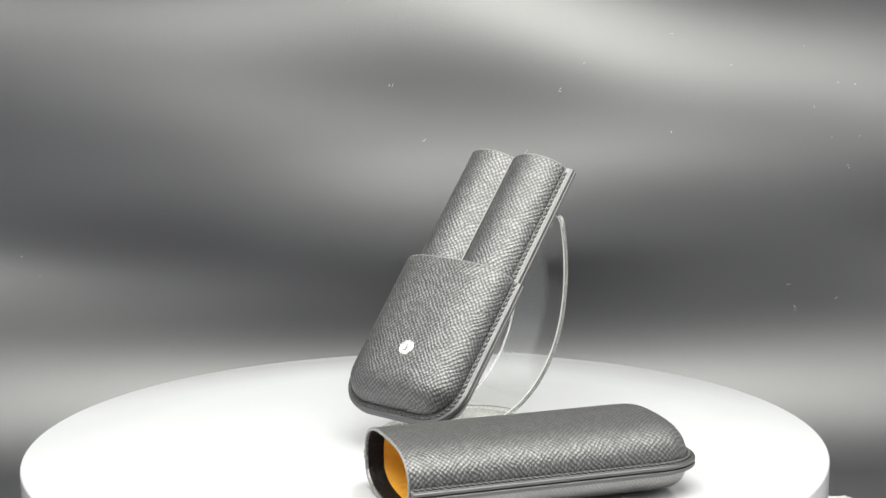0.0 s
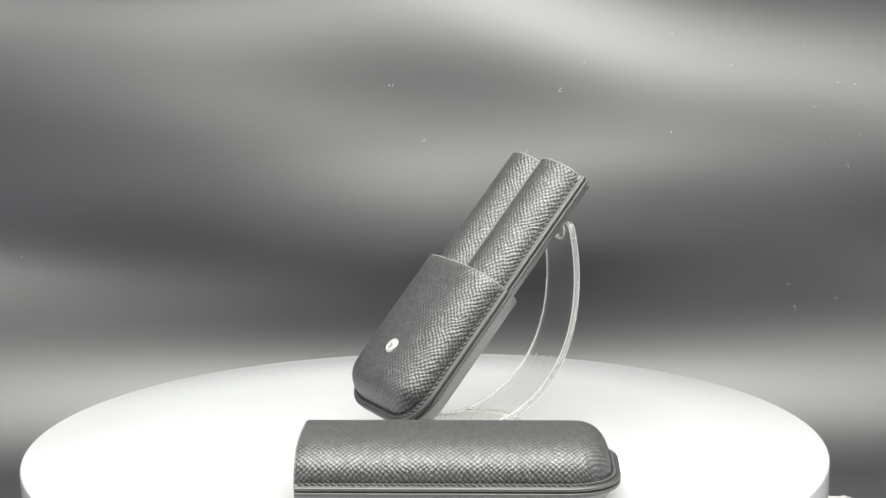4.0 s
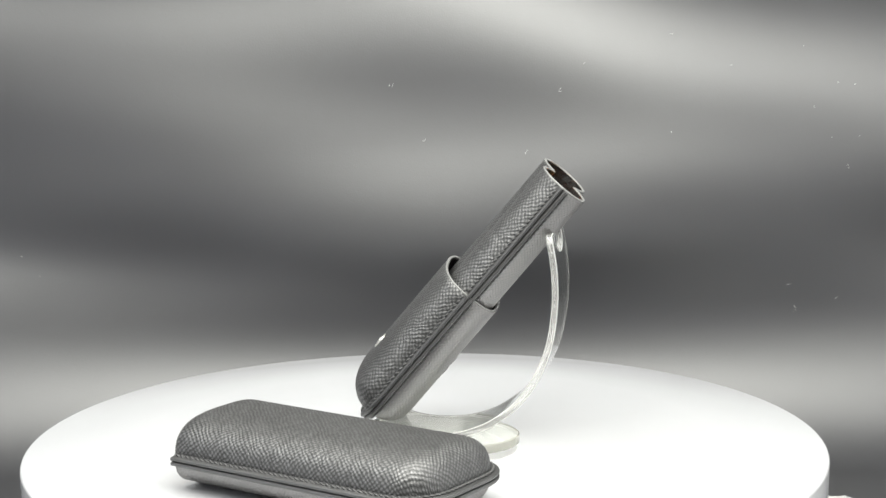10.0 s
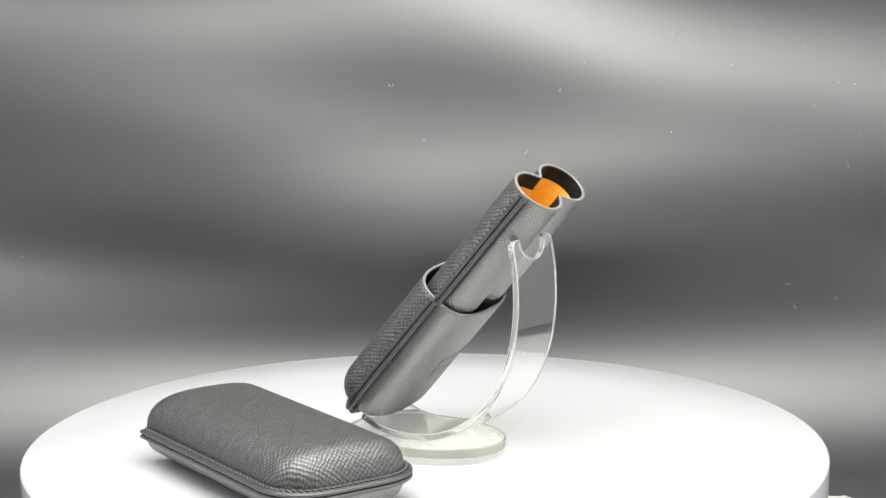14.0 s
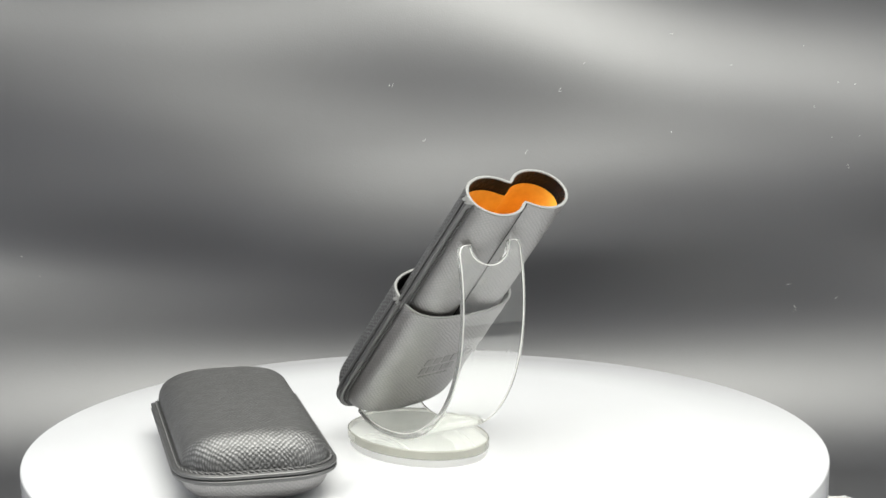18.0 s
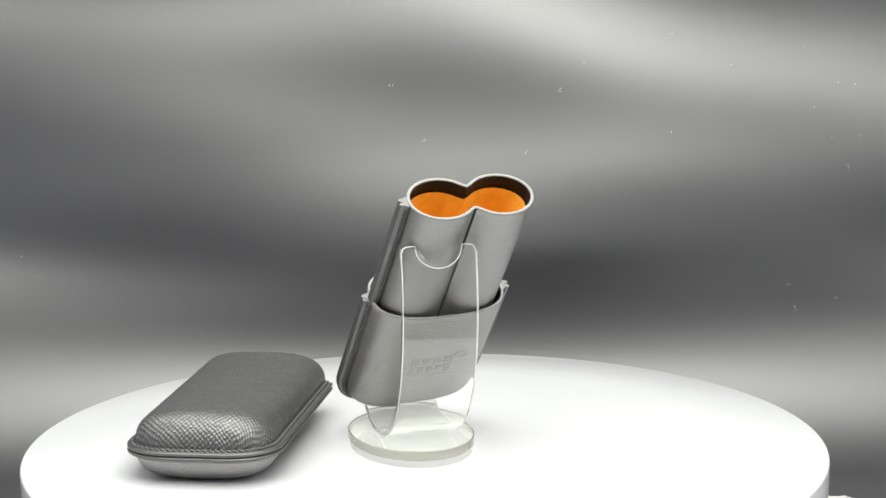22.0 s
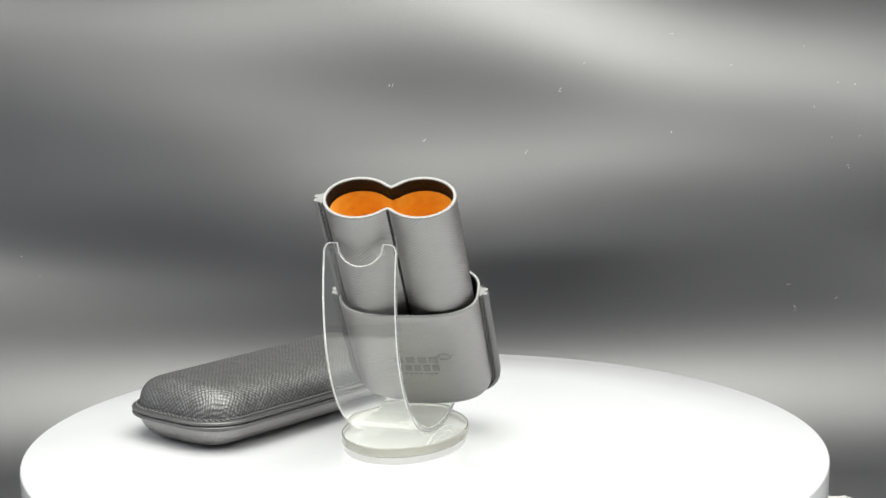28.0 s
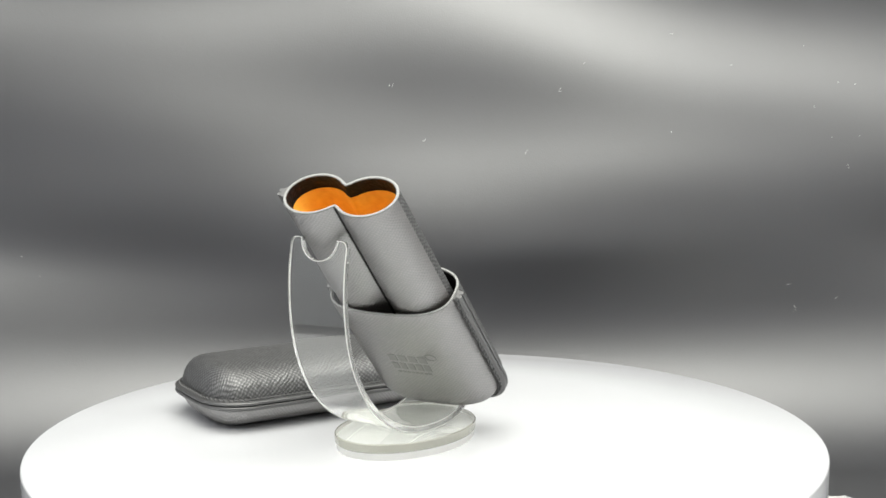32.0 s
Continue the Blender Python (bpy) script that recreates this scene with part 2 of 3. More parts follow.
def dust_on_backdrop():
    """Lint on the sheet: short fibres and grains, at (x, z) on the upright part."""
    spots = [(-0.022, 0.156, 3), (0.088, 0.151, 2), (-0.001, 0.119, 2), (0.066, 0.111, 2), (0.105, 0.168, 1), (0.278, 0.099, 2), (0.267, 0.118, 1),
             (0.285, 0.119, 1), (0.245, 0.003, 3), (0.241, 0.021, 2), (0.273, 0.011, 2), (-0.258, 0.031, 1), (-0.271, 0.044, 1), (-0.273, 0.003, 1),
             (0.164, 0.187, 2), (0.251, 0.178, 1), (0.201, 0.166, 1), (0.272, 0.154, 1), (0.283, 0.152, 1), (0.161, 0.123, 1), (0.256, 0.138, 1)]
    verts, faces = [], []
    rnd = random.Random(4)
    for x, z, size in spots:
        for _ in range(size):
            a, l, w = rnd.uniform(0, math.pi), rnd.uniform(0.35, 0.75) * MM * (0.5 + 0.4 * size), rnd.uniform(0.10, 0.17) * MM
            cx, cz = x + rnd.uniform(-1, 1) * 0.6 * MM * size, z + rnd.uniform(-1, 1) * 0.6 * MM * size
            b = len(verts)
            ca, sa = math.cos(a), math.sin(a)
            for dl, dw in ((-l, -w), (l, -w), (l, w), (-l, w)):
                verts.append((cx + ca * dl - sa * dw, WALL_Y - 0.0004 - hang(cx, cz), cz + sa * dl + ca * dw))
            verts.append((cx, WALL_Y - 0.0010 - hang(cx, cz), cz))
            faces += [(b + i, b + (i + 1) % 4, b + 4) for i in range(4)]
    ob = mesh_ob("lint", verts, faces, LINT, None, False)
    tagged(ob, "white dust and lint clinging to the black sheet", "dust", kind="stuff")


dust_on_backdrop()


def paper_sheet():
    """A white card under the turntable; its torn far edge shows beside the platter."""
    rnd = random.Random(7)
    xs = [0.15 + 0.112 * i / 40 for i in range(41)]
    far = [0.168 + rnd.uniform(-0.0012, 0.0012) + (0.0 if i < 37 else -(i - 36) * 0.004) for i in range(41)]
    rows = [[(x, -0.18, -0.0840) for x in xs], [(x, 0.0, -0.0840) for x in xs], [(x, y, -0.0840) for x, y in zip(xs, far)],
            [(x, y + 0.0004, -0.0848) for x, y in zip(xs, far)]]
    ob = grid("paper_sheet", rows, PAPER, False)
    sol = ob.modifiers.new("thick", "SOLIDIFY")
    sol.thickness, sol.offset = 0.0004, -1
    tagged(ob, "white card with a torn edge lying under the turntable", "card")


paper_sheet()

# ---- turntable ----


def turntable():
    base = new("turntable")
    tagged(base, "round glossy white turntable slowly turning", "turntable")
    R, T, b = 0.200, 0.024, 0.0012
    prof = [(0.0, -T), (R - b, -T)]
    prof += [(R - b + b * math.sin(a), -T + b - b * math.cos(a)) for a in (0.5, 1.0, 1.57)]
    prof += [(R - b + b * math.cos(a), -b + b * math.sin(a)) for a in (0.0, 0.5, 1.0, 1.57)]
    prof += [(0.15, 0), (0.08, 0), (0.0, 0)]
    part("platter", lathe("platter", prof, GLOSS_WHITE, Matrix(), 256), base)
    part("foot_ring", lathe("foot_ring", [(0.0, -0.0848), (0.09, -0.0848), (0.09, -T - 0.0005), (0.0, -T - 0.0005)], BLACK, Matrix(), 64), base)
    return base


TABLE = turntable()

# ---- leather shells ----


def ring(w, hf, hb, n, count=112):
    """A flattened round section; -y is the front half."""
    pts = []
    for j in range(count):
        a = 2 * math.pi * j / count
        c, s = math.cos(a), math.sin(a)
        pts.append((w * power(c, 2 / n), (hb if s > 0 else hf) * power(s, 2 / n)))
    return pts


def lobes(c, ax, ay, count=112, grow=0.0):
    """Two joined round tubes side by side, the outline of a figure of eight with open waist."""
    pts = []
    half = count // 2
    for j in range(count):
        a = 2 * math.pi * j / count
        # march evenly in angle round the nearer lobe
        x = (c + ax) * math.cos(a)
        # the waist between the lobes is a rounded valley
        d = (math.hypot(x, 0.9 * MM) - c) / (math.hypot(c + ax, 0.9 * MM) - c)
        y = ay * math.sqrt(max(0.0, 1 - min(1, d * d)))
        pts.append((x, y if j < half else -y))
    out = []
    for i, (x, y) in enumerate(pts):
        px, py = pts[i - 1]
        qx, qy = pts[(i + 1) % count]
        t = Vector((qx - px, qy - py))
        nrm = Vector((t.y, -t.x)).normalized() if t.length else Vector((1, 0))
        out.append((x + nrm.x * grow, y + nrm.y * grow))
    return out


def rounding(s, length, p):
    t = min(1.0, s / length)
    return (1 - (1 - t) ** p) ** (1 / p)


def half_ring(pts, front):
    """The front or the back half of a closed section, seam to seam."""
    n = len(pts)
    return [pts[i % n] for i in (range(n // 2, n + 1) if front else range(0, n // 2 + 1))]


def from_middle(pts):
    """Arc lengths along a half section, counted from its middle."""
    run = [0.0]
    for p, q in zip(pts, pts[1:]):
        run.append(run[-1] + math.hypot(q[0] - p[0], q[1] - p[1]))
    return [u - run[-1] / 2 for u in run]


class Shell:
    """A one-ended leather pouch: z runs from the closed end to the mouth, -y is the front."""

    def __init__(self, length, w, hf, hb, n=2.8, end_w=20 * MM, end_h=19 * MM, core=13 * MM, wall=1.3 * MM, end_b=None):
        self.length, self.w, self.hf, self.hb, self.n = length, w, hf, hb, n
        self.end_w, self.end_h, self.core, self.wall = end_w, end_h, core, wall
        self.end_b = end_b or end_h

    def size(self, s, inset=0.0):
        w = self.core + (self.w - self.core) * rounding(s, self.end_w, 2.3)
        h, b = rounding(s, self.end_h, 2.3), rounding(s, self.end_b, 2.3)
        return max(0.0005, w - inset), max(0.00005, self.hf * h - inset), max(0.00005, self.hb * b - inset)

    def stops(self, start, count=26):
        return [start + (self.length - start) * (i / count) ** 1.7 for i in range(count + 1)]

    def facing(self, name, k, depth):
        """The dark leather turned in behind the rim."""
        rows = []
        for s in (self.length - 0.0006, self.length - depth * 0.5, self.length - depth):
            rows.append([(x, y, s) for x, y in ring(*self.size(s, self.wall + 0.15 * MM), self.n)])
        return grid(name, rows, LEATHER_IN, True, None, k)

    def panel(self, name, material, k, front):
        """One of the two leather halves, from the closed end over the rim to a little way inside."""
        rows, uvs = [], []
        run, last = 0.0, None
        for s in self.stops(0.0, 34):
            w, hf, hb = self.size(s)
            mid = Vector((hf if front else hb, s))
            run += (mid - last).length if last else 0.0
            last = mid
            pts = half_ring(ring(w, hf, hb, self.n), front)
            rows.append([(x, y, s) for x, y in pts])
            uvs.append([(u, run) for u in from_middle(pts)])
        ref = [u for u, _ in uvs[-1]]
        L, t = self.length, self.wall
        for inset, ds in ((t * 0.2, 0.0003), (t * 0.5, 0.00045), (t * 0.8, 0.0003), (t, 0.0), (t, -0.0008)):
            rows.append([(x, y, L + ds) for x, y in half_ring(ring(*self.size(L, inset), self.n), front)])
            uvs.append([(u, run + ds) for u in ref])
        return grid(name, rows, material, False, uvs, k)

    def lining(self, name, material, k, top, inset, bottom):
        rows = []
        for s in (self.length - top, self.length * 0.6, self.length * 0.35, bottom + 0.01, bottom + 0.004, bottom):
            rows.append([(x, y, s) for x, y in ring(*self.size(s, inset), self.n)])
        rows.append([(x * 0.02, y * 0.02, bottom) for x, y in ring(*self.size(bottom, inset), self.n)])
        return grid(name, rows, material, True, None, k)

    def rim(self, name, material, k, radius=0.55 * MM):
        path = []
        pts = ring(*self.size(self.length, self.wall * 0.5), self.n)
        for i, (x, y) in enumerate(pts):
            a, b = pts[i - 1], pts[(i + 1) % len(pts)]
            t = Vector((b[0] - a[0], b[1] - a[1], 0)).normalized()
            path.append(((x, y, self.length + 0.0003), (t.y, -t.x, 0), (0, 0, 1)))
        prof = [(radius * 1.25 * math.cos(a), radius * math.sin(a)) for a in [2 * math.pi * i / 8 for i in range(8)]]
        return sweep(name, path, prof, material, k, True)

    def outline(self, step=2.0 * MM):
        """The seam's line down one side, round the closed end and up the other: (point, out)."""
        pts = []
        zs = [self.length - i * step for i in range(int(self.length / step))]
        zs = [z for z in zs if z > self.end_w] + [self.end_w * (1 - math.sin(math.pi / 2 * i / 12)) for i in range(13)]
        side = [(self.size(max(z, 0))[0], z) for z in zs]
        bottom = [(side[-1][0] * (1 - i / 8), 0.0) for i in range(1, 8)]
        half = side + bottom
        pts = [(x, z) for x, z in half] + [(0.0, 0.0)] + [(-x, z) for x, z in half[::-1]]
        out = []
        for i, p in enumerate(pts):
            a, b = pts[max(i - 1, 0)], pts[min(i + 1, len(pts) - 1)]
            t = Vector((b[0] - a[0], b[1] - a[1])).normalized()
            # going down the +x side: outward is to the left of travel
            out.append((p, (-t.y, t.x)))
        return out

    def flange(self, name, material, k, out=3.9 * MM, half=2.1 * MM):
        path = []
        for (x, z), (ox, oz) in self.outline():
            path.append(((x, 0, z), (ox, 0, oz), (0, 1, 0)))
        prof = welt(out, half)
        return sweep(name, path, prof, material, k)

    def stitches(self, k, seam, at=1.4 * MM, half=2.1 * MM, step=2.9 * MM, faces=(-1, 1)):
        line = [(Vector((x + ox * at, 0, z + oz * at)), Vector((ox, 0, oz))) for (x, z), (ox, oz) in self.outline()]
        stitch_line(line, half + 1.2 * MM * WEDGE, step, k, seam, faces)


# how steeply the stitched strip of a seam falls towards its edge
WEDGE = 0.55


def welt(out, half):
    """Section of a seam: two leather edges with a groove between them, each with a sunk stitching channel."""
    e, rise = 0.32 * MM, lambda a: half + (2.6 * MM - a) * WEDGE
    side = [(-0.9 * MM, half), (0.15 * MM, half + 0.5 * MM)]
    side += [(a * MM, rise(a * MM) - q) for a, q in ((0.30, 0.1 * MM), (0.60, 0), (0.72, e), (2.05, e), (2.17, 0), (2.60, 0))]
    mid, r = half * 0.55, half * 0.45
    side += [(out - 0.9 * MM + 0.9 * MM * math.cos(q), mid + r * math.sin(q)) for q in [math.pi / 2 - math.pi * i / 8 for i in range(9)]]
    side.append((out - 1.8 * MM, half * 0.06))
    return [(a, -b) for a, b in side] + [(a, b) for a, b in side[::-1]]


def stitch_mesh(step):
    """One plump stitch: x along the seam, z up, six-sided and tapered to both ends."""
    l = step * 0.55
    verts, faces = [], []
    stops = ((-1.0, 0.22, -0.30), (-0.62, 0.52, 0.10), (0.0, 0.66, 0.30), (0.62, 0.52, 0.10), (1.0, 0.22, -0.30))
    for u, r, z in stops:
        for q in range(6):
            a = math.pi / 3 * q
            verts.append((l * u, r * 0.85 * MM * math.cos(a), (z + r * 0.8 * math.sin(a)) * MM))
    for i in range(len(stops) - 1):
        for q in range(6):
            faces.append((i * 6 + q, i * 6 + (q + 1) % 6, i * 6 + 6 + (q + 1) % 6, i * 6 + 6 + q)[::-1])
    faces += [tuple(range(6)), tuple(range(len(verts) - 6, len(verts)))[::-1]]
    me = bpy.data.meshes.new("stitch")
    me.from_pydata(verts, [], faces)
    me.materials.append(THREAD)
    for p in me.polygons:
        p.use_smooth = True
    return me


def stitch_line(line, half, step, k, seam, faces=(-1, 1)):
    """Single stitches along the faces of a seam (-1 front, 1 back), lying askew like a twisted cord."""
    me = stitch_mesh(step)
    rnd = random.Random(11)
    run, need = 0.0, step * 0.5
    for i in range(len(line) - 1):
        (a, oa), (b, _) = line[i], line[i + 1]
        d = (b - a).length
        while need <= run + d and d > 0:
            p, t = a.lerp(b, (need - run) / d), (b - a).normalized()
            for way in faces:
                up = (Vector((0, way, 0)) + oa * WEDGE).normalized()
                flat = t.cross(up)
                x = (t + flat * (0.34 + rnd.uniform(-0.06, 0.06))).normalized()
                y = up.cross(x)
                c = p + Vector((0, way * half, 0)) - up * 0.10 * MM
                m = Matrix(((x.x, y.x, up.x, c.x), (x.y, y.y, up.y, c.y), (x.z, y.z, up.z, c.z), (0, 0, 0, 1)))
                ob = new("stitch", me)
                ob.parent = seam
                ob.matrix_basis = k @ m
            need += step
        run += d


# ---- the leaning case ----


def cigar_case():
    case = new("cigar_case")
    tagged(case, "open black leather two-finger cigar case leaning on a stand", "cigar case")
    k = pose(0, 0, 77 * MM) @ pose(0, 0, 0, 0, 0.9) @ pose(0, 0, -77 * MM)
    pouch = Shell(79 * MM, 34.3 * MM, 16.8 * MM, 16.8 * MM, end_w=18 * MM, end_h=15.5 * MM, core=15 * MM, end_b=13 * MM)
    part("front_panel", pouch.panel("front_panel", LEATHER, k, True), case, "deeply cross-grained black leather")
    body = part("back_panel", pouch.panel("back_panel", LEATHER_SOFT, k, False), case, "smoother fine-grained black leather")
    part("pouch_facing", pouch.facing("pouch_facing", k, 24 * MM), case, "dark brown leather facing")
    part("pouch_rim", pouch.rim("pouch_rim", EDGE, k), case, "grey painted leather edge")
    seam = part("pouch_seam", pouch.flange("pouch_seam", SEAM, k), case)
    pouch.stitches(k, seam)

    # the double sleeve inside, close to the pouch's back
    axis, k = k, k @ pose(0, 0.9 * MM, 0)
    top, c, ax, ay = 147.6 * MM, 14.6 * MM, 16.4 * MM, 12.75 * MM
    for front in (True, False):
        pts = half_ring(lobes(c, ax, ay), front)
        us = from_middle(pts)
        steps = [30 * MM + (top - 30 * MM) * i / 20 for i in range(21)]
        rows = [[(x, y, s) for x, y in pts] for s in steps]
        uvs = [[(u + 0.2, s) for u in us] for s in steps]
        name = "sleeve_front" if front else "sleeve_back"
        part(name, grid(name, rows, LEATHER if front else LEATHER_SOFT, False, uvs, k), case)
    rows = [[(x, y, s) for x, y in lobes(c, ax, ay, grow=-1.3 * MM)] for s in (top, top - 5 * MM, top - 14 * MM)]
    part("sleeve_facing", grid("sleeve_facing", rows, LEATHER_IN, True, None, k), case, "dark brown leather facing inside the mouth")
    rows = [[(x, y, s) for x, y in lobes(c, ax, ay, grow=-1.9 * MM)] for s in (top - 7.3 * MM, top - 30 * MM, top - 60 * MM, top - 100 * MM)]
    rows.append([(x * 0.02, y * 0.02, top - 100 * MM) for x, y in lobes(c, ax, ay, grow=-1.9 * MM)])
    part("sleeve_lining", grid("sleeve_lining", rows, ORANGE, True, None, k), case, "bright orange suede lining")
    pts = lobes(c, ax, ay, grow=-0.6 * MM)
    path = []
    for i, (x, y) in enumerate(pts):
        a, b = pts[i - 1], pts[(i + 1) % len(pts)]
        t = Vector((b[0] - a[0], b[1] - a[1], 0)).normalized()
        path.append(((x, y, top), (t.y, -t.x, 0), (0, 0, 1)))
    prof = [(0.80 * MM * math.cos(a), 0.6 * MM * math.sin(a)) for a in [2 * math.pi * i / 8 for i in range(8)]]
    part("sleeve_rim", sweep("sleeve_rim", path, prof, EDGE, k, True), case, "grey painted leather edge")
    # seam along one side of the sleeve
    path = [((c + ax, 0, s), (1, 0, 0), (0, 1, 0)) for s in [40 * MM + (top - 40 * MM) * i / 12 for i in range(13)]]
    h, o = 2.1 * MM, 4.2 * MM
    prof = welt(o, h)
    side = part("sleeve_seam", sweep("sleeve_seam", path, prof, SEAM, k), case)
    line = [(Vector((c + ax + 1.4 * MM, 0, s)), Vector((1, 0, 0))) for s in [40 * MM + (top - 42 * MM) * i / 40 for i in range(41)]]
    stitch_line(line, h + 1.2 * MM * WEDGE, 2.7 * MM, k, side)

    # the stitched creases between the two tubes, front and back
    waist = ay * math.sqrt(1 - ((0.9 * MM - c) / ax) ** 2)
    # at the back a near-black strip stands for shade deep in the groove
    for way, lift, wide, material in ((-1, 0.6, 0.6, SEAM), (1, 0.25, 0.85, LEATHER_IN)):
        path = [((0, way * (waist + lift * MM), s), (1, 0, 0), (0, way, 0)) for s in (50 * MM, 100 * MM, top - 0.5 * MM)]
        prof = [(a * wide * MM, b * MM) for a, b in ((-1, -0.6), (1, -0.6), (0.75, 0.35), (0, 0.6), (-0.75, 0.35))]
        part("crease_seam_and_shade", sweep("crease_seam_and_shade", path, prof, material, k), case)

    k = axis
    # round steel emblem, set into the front, with a plain raised dome
    face = k @ pose(2.6 * MM, -16.75 * MM, 27.6 * MM, 90, 0, 0)
    prof = [(0, -0.4), (4.1, -0.4), (4.15, 0.15), (4.0, 0.45), (3.75, 0.55), (3.6, 0.45), (3.55, 0.30), (0, 0.30)]
    badge = part("emblem", lathe("emblem", [(r * MM, z * MM) for r, z in prof], STEEL, face, 48), case, "round polished steel emblem")
    prof = [(0, 0.2), (3.5, 0.2), (3.5, 0.38), (3.3, 0.46), (0, 0.52)]
    part("emblem_face", lathe("emblem_face", [(r * MM, z * MM) for r, z in prof], WHITE, face, 40), badge, "white enamel disc")
    prof = [(0, 0.45), (1.75, 0.45), (1.7, 0.80), (1.45, 0.90), (1.3, 0.72), (0, 0.72)]
    bump = [[(r * (1 + 0.08 * math.cos(6 * a)) * MM * math.cos(a) - 0.3 * MM, r * (1 + 0.08 * math.cos(6 * a)) * MM * math.sin(a) + 0.2 * MM, z * MM)
             for a in [2 * math.pi * j / 36 for j in range(36)]] for r, z in prof]
    part("emblem_relief", grid("emblem_relief", bump, STEEL, True, None, face), badge, "small raised steel boss")

    # blind stamp on the back, as plain bars
    stamp = k @ pose(-0.5 * MM, 16.78 * MM, 41.5 * MM, -90, 0, 0)
    for y, h, count, width in ((-3.6, 4.8, 4, 23.0), (2.8, 4.8, 5, 23.0), (7.6, 1.2, 8, 20.0)):
        for i in range(count):
            bm = bmesh.new()
            x, w = width * ((i + 0.5) / count - 0.5), width / count * 0.78
            bmesh.ops.create_cube(bm, size=1, matrix=stamp @ Matrix.Translation((x * MM, y * MM, 0)) @ Matrix.Diagonal((w * MM, h * MM, 0.36 * MM, 1)))
            bmesh.ops.bevel(bm, geom=list(bm.edges), offset=0.16 * MM, segments=1, affect="EDGES")
            part("stamp_bar", from_bm("stamp_bar", bm, STAMP, False), body)
    ring_path = [((3.0 * MM * math.cos(a), 2.2 * MM * math.sin(a), 0), (math.cos(a), math.sin(a), 0), (0, 0, 1)) for a in
                 [2 * math.pi * i / 28 for i in range(28)]]
    wire = [(0.35 * MM * math.cos(a), 0.2 * MM * math.sin(a)) for a in [math.pi / 3 * i for i in range(6)]]
    part("stamp_ring", sweep("stamp_ring", ring_path, wire, STAMP, stamp @ pose(-14.5 * MM, -6.5 * MM, 0), True), body)
    return case


CASE_POSE = pose(-15.05 * MM, -24.2 * MM, 21.6 * MM, 0, 0, -41.3) @ pose(0, 0, 0, -40.3)
CASE = cigar_case()

# ---- the cap lying on the turntable ----


def cigar_case_cap():
    cap = new("leather_lid")
    tagged(cap, "black grained leather lid with orange lining lying on the turntable", "case lid")
    sh = Shell(138.2 * MM, 33.8 * MM, 18.4 * MM, 14.4 * MM, 3.0, 21 * MM, 15 * MM, 11 * MM)
    # in the thing's space the closed end is at +x, the front is up
    k = Matrix(((0, 0, -1, 0.0674), (1, 0, 0, 0), (0, -1, 0, 0.0146), (0, 0, 0, 1)))
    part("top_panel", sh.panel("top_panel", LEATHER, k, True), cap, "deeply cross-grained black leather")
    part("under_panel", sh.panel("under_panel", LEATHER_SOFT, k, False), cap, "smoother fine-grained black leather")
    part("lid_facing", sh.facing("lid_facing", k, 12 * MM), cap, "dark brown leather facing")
    part("lid_rim", sh.rim("lid_rim", EDGE, k), cap, "grey painted leather edge")
    part("lid_lining", sh.lining("lid_lining", ORANGE, k, 8 * MM, 2.0 * MM, 26 * MM), cap, "orange suede lining")
    seam = part("lid_seam", sh.flange("lid_seam", SEAM, k), cap)
    sh.stitches(k, seam, faces=(-1,))
    return cap


CAP_POSE = pose(48.6 * MM, -86.1 * MM, 0.0, 0, 0, 17.92)
CAP = cigar_case_cap()

# ---- acrylic stand ----


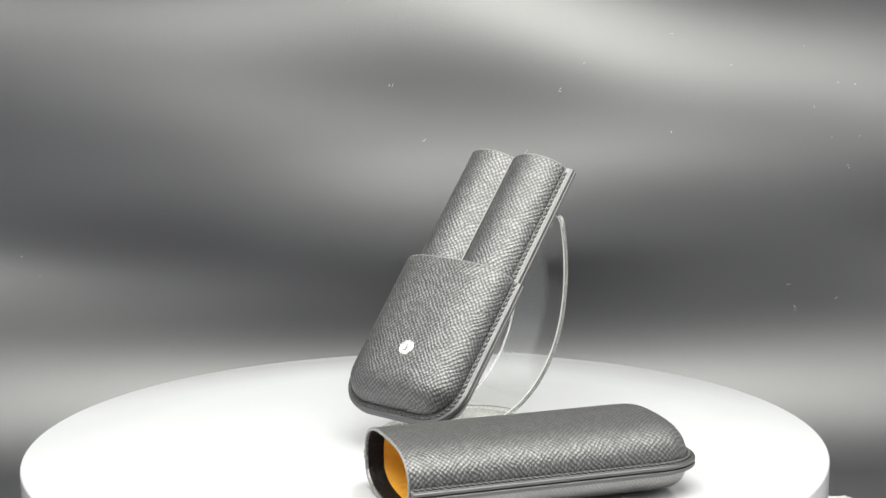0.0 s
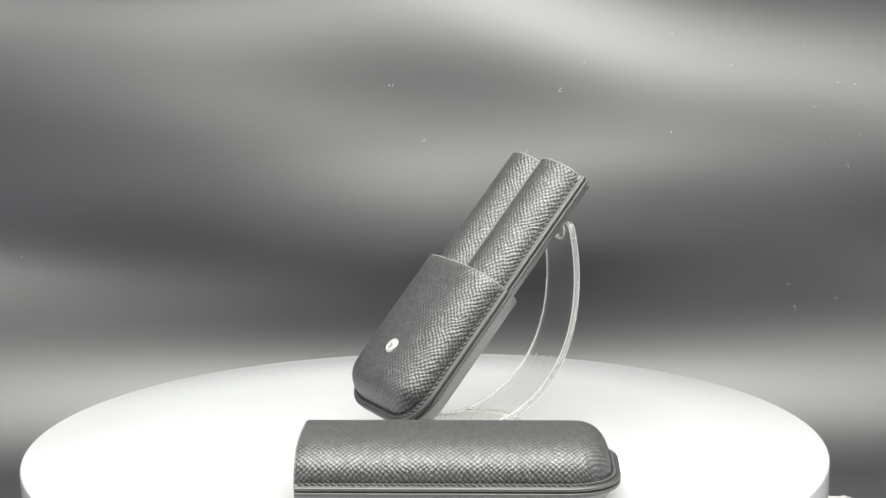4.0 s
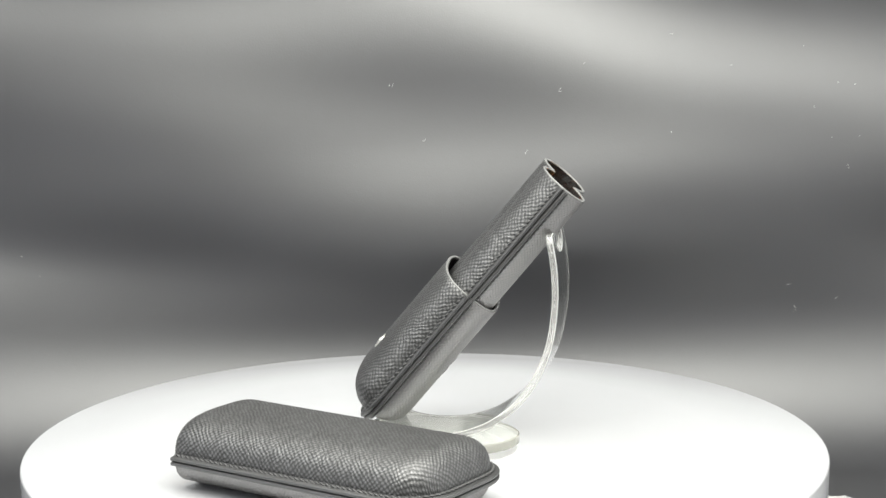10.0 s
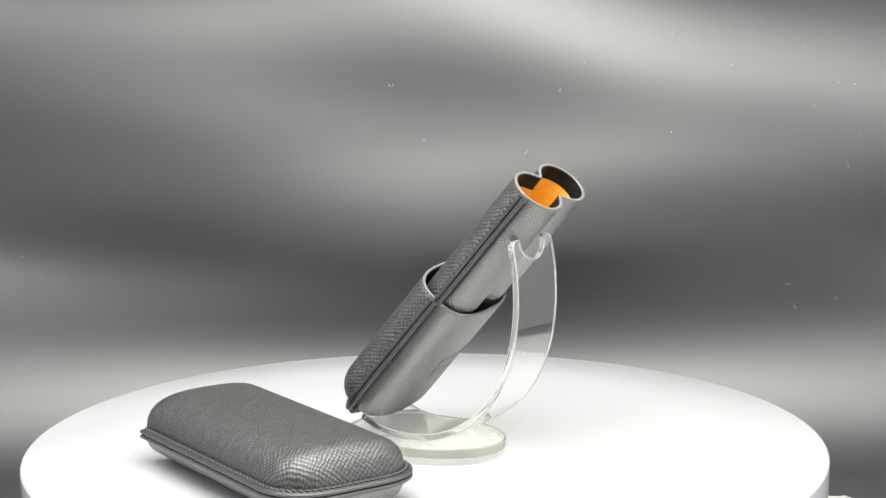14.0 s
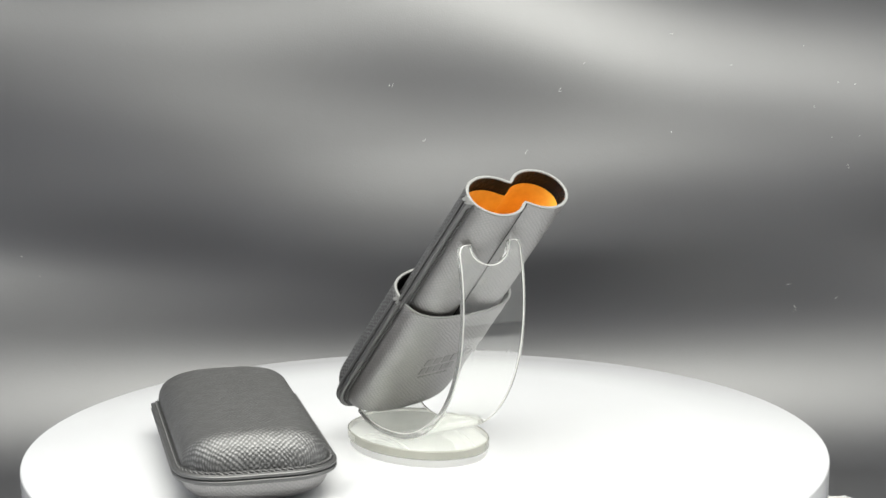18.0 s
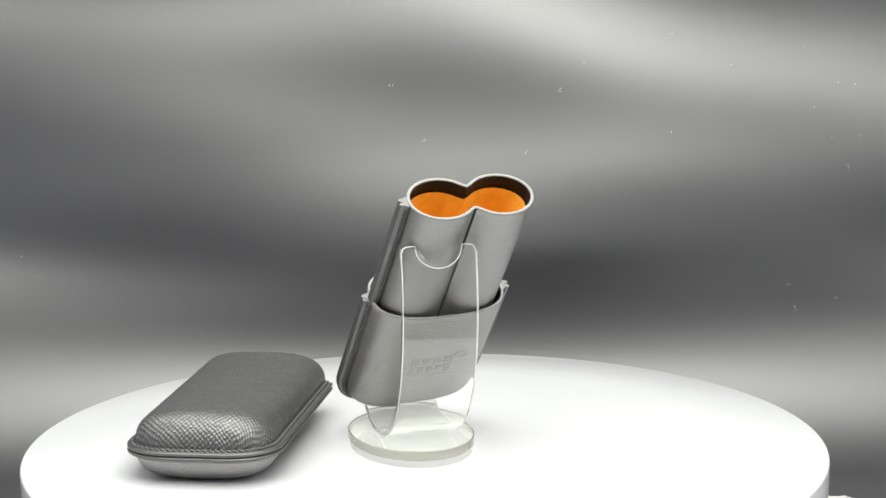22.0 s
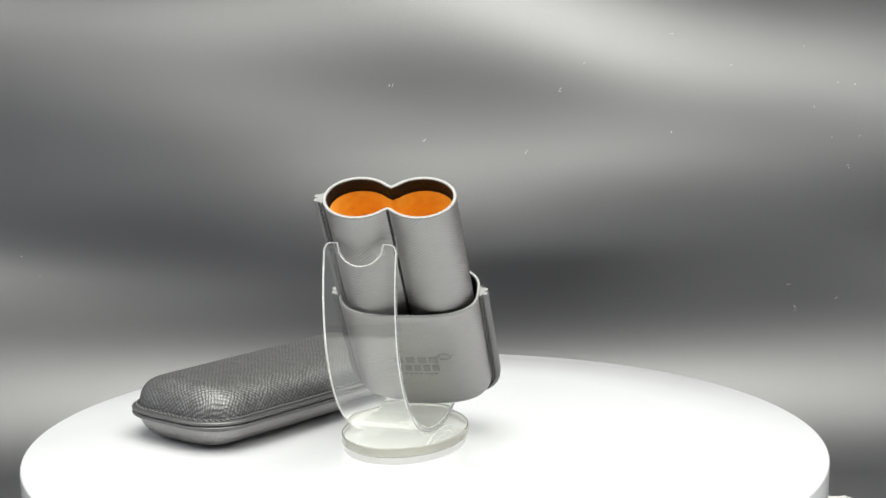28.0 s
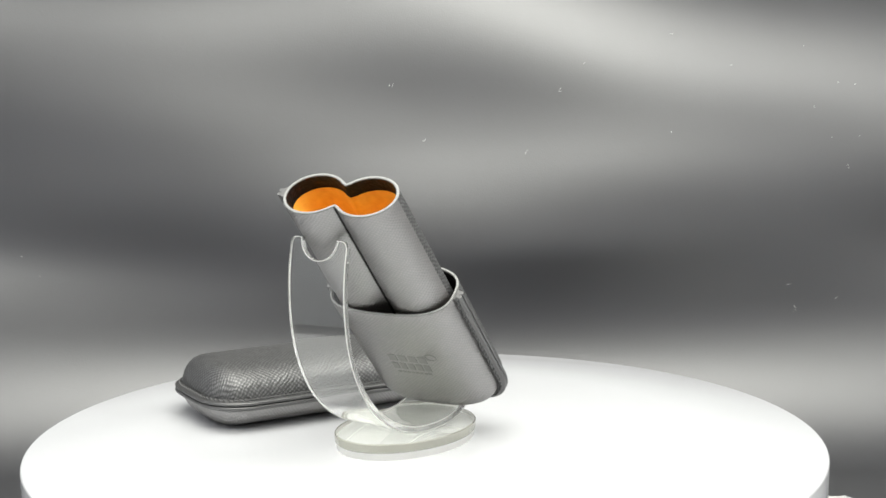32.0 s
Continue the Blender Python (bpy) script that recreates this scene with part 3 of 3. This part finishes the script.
def display_stand():
    stand = new("display_stand")
    tagged(stand, "clear acrylic easel stand with a curved arm on a round base", "stand")
    r, t, b = 30.6 * MM, 8.6 * MM, 0.5 * MM
    prof = [(0, 0.0001), (r - 1.2 * MM, 0.0001), (r - 0.9 * MM, 0.0006), (r - 0.3 * MM, 0.0040), (r, 0.0045), (r, t - b), (r - b, t), (0, t)]
    oval = pose(0, 0, 0, 0, 0, 1.6) @ Matrix.Diagonal((1, 1.392, 1, 1))
    plate = part("base", lathe("base", prof, ACRYLIC_BASE, oval, 96), stand)
    plate.data.set_sharp_from_angle(angle=radians(30))
    plate.visible_shadow = False
    plate.data.materials.append(ACRYLIC_RIM)
    plate.data.materials.append(ACRYLIC_BEVEL)
    # the rim's grey and the lower chamfer's white imitate light passing through the base
    for p in plate.data.polygons:
        if abs(p.normal.z) < 0.95:
            p.material_index = 1 if p.center.z > 0.0041 else 2
    # the strip's middle line, from the front lip under the case and up behind it
    line = [(-26, 16.8), (-18, 13.0), (-9, 10.9), (2, 10.4), (14, 11.5), (25, 14.9), (34, 19.6), (43, 26.7), (51, 36.3), (57, 47.6),
            (61, 60), (63, 73), (63.5, 85), (62.6, 98), (60.2, 111.5)]
    pts = [Vector((0, y * MM, z * MM)) for y, z in line]
    fine = []
    for i in range(len(pts) - 1):
        p0, p1, p2, p3 = pts[max(i - 1, 0)], pts[i], pts[i + 1], pts[min(i + 2, len(pts) - 1)]
        for q in range(5):
            u = q / 5
            fine.append(0.5 * ((2 * p1) + (p2 - p0) * u + (2 * p0 - 5 * p1 + 4 * p2 - p3) * u * u + (3 * p1 - p0 - 3 * p2 + p3) * u ** 3))
    fine.append(pts[-1])
    total = [0.0]
    for i in range(1, len(fine)):
        total.append(total[-1] + (fine[i] - fine[i - 1]).length)
    length = total[-1]

    def at(s):
        s = min(max(s, 0), length)
        for i in range(1, len(fine)):
            if s <= total[i]:
                f = (s - total[i - 1]) / (total[i] - total[i - 1])
                t = (fine[i] - fine[i - 1]).normalized()
                return fine[i - 1].lerp(fine[i], f), Vector((0, -t.z, t.y))
        return fine[-1], Vector((0, -1, 0))

    # flat outline with rounded corners and the round notch at its top end
    hw, notch, th, cr = 18.0 * MM, 11.0 * MM, 1.6 * MM, 3.5 * MM
    cols = [-hw + 2 * hw * i / 36 for i in range(37)]

    def top(x):
        a = abs(x)
        if a < notch:
            return length - math.sqrt(max(0, notch * notch - a * a)) * 0.95
        if a > hw - cr:
            return length - cr + math.sqrt(max(0, cr * cr - (a - hw + cr) ** 2))
        return length
    verts, faces = [], []
    nr = 60
    for side in (-1, 1):
        for i in range(nr + 1):
            for x in cols:
                p, nrm = at(top(x) * i / nr)
                verts.append(p + Vector((x, 0, 0)) + nrm * th * side)
    nc, half = len(cols), (nr + 1) * len(cols)
    for i in range(nr):
        for j in range(nc - 1):
            a = i * nc + j
            faces.append((a, a + 1, a + nc + 1, a + nc))
            faces.append((half + a, half + a + nc, half + a + nc + 1, half + a + 1))
        for j in (0, nc - 1):
            a = i * nc + j
            faces.append((a, a + nc, half + a + nc, half + a))
    for i in (0, nr):
        for j in range(nc - 1):
            a = i * nc + j
            faces.append((a, half + a, half + a + 1, a + 1))
    bm = bmesh.new()
    vs = [bm.verts.new(v) for v in verts]
    for f in faces:
        face = bm.faces.new([vs[q] for q in f])
        # the cut edges: the two long sides and both ends
        if len({q // half for q in f}) == 2:
            face.material_index = 1
    bmesh.ops.recalc_face_normals(bm, faces=bm.faces)
    rim = [e for e in bm.edges if len({f.material_index for f in e.link_faces}) == 2]
    cut = bmesh.ops.bevel(bm, geom=rim, offset=0.42 * MM, segments=1, affect="EDGES", clamp_overlap=True)
    # whitish bevel in place of the bright glint along the arm's outline
    for face in cut["faces"]:
        face.material_index = 2
    ob = from_bm("arm", bm, ACRYLIC)
    ob.data.materials.append(ACRYLIC_EDGE)
    ob.data.materials.append(ACRYLIC_BEVEL)
    ob.data.set_sharp_from_angle(angle=radians(40))
    ob.visible_shadow = False
    part("arm", ob, stand)
    return stand


STAND_POSE = pose(10.8 * MM, -4.65 * MM, 0, 0, 0, -50.1)
STAND = display_stand()

# ---- the turning ----


def motions():
    for thing, start in ((TABLE, None), (CASE, CASE_POSE), (CAP, CAP_POSE), (STAND, STAND_POSE)):
        rows = []
        for i in range(65):
            t = SECONDS * i / 64
            turn = pose(0, 0, 0, 0, 0, SPIN * t)
            rows.append((t, turn @ start if start else pose(-1.75 * MM, 0.48 * MM, 0) @ turn))
        walk(thing, rows)


motions()
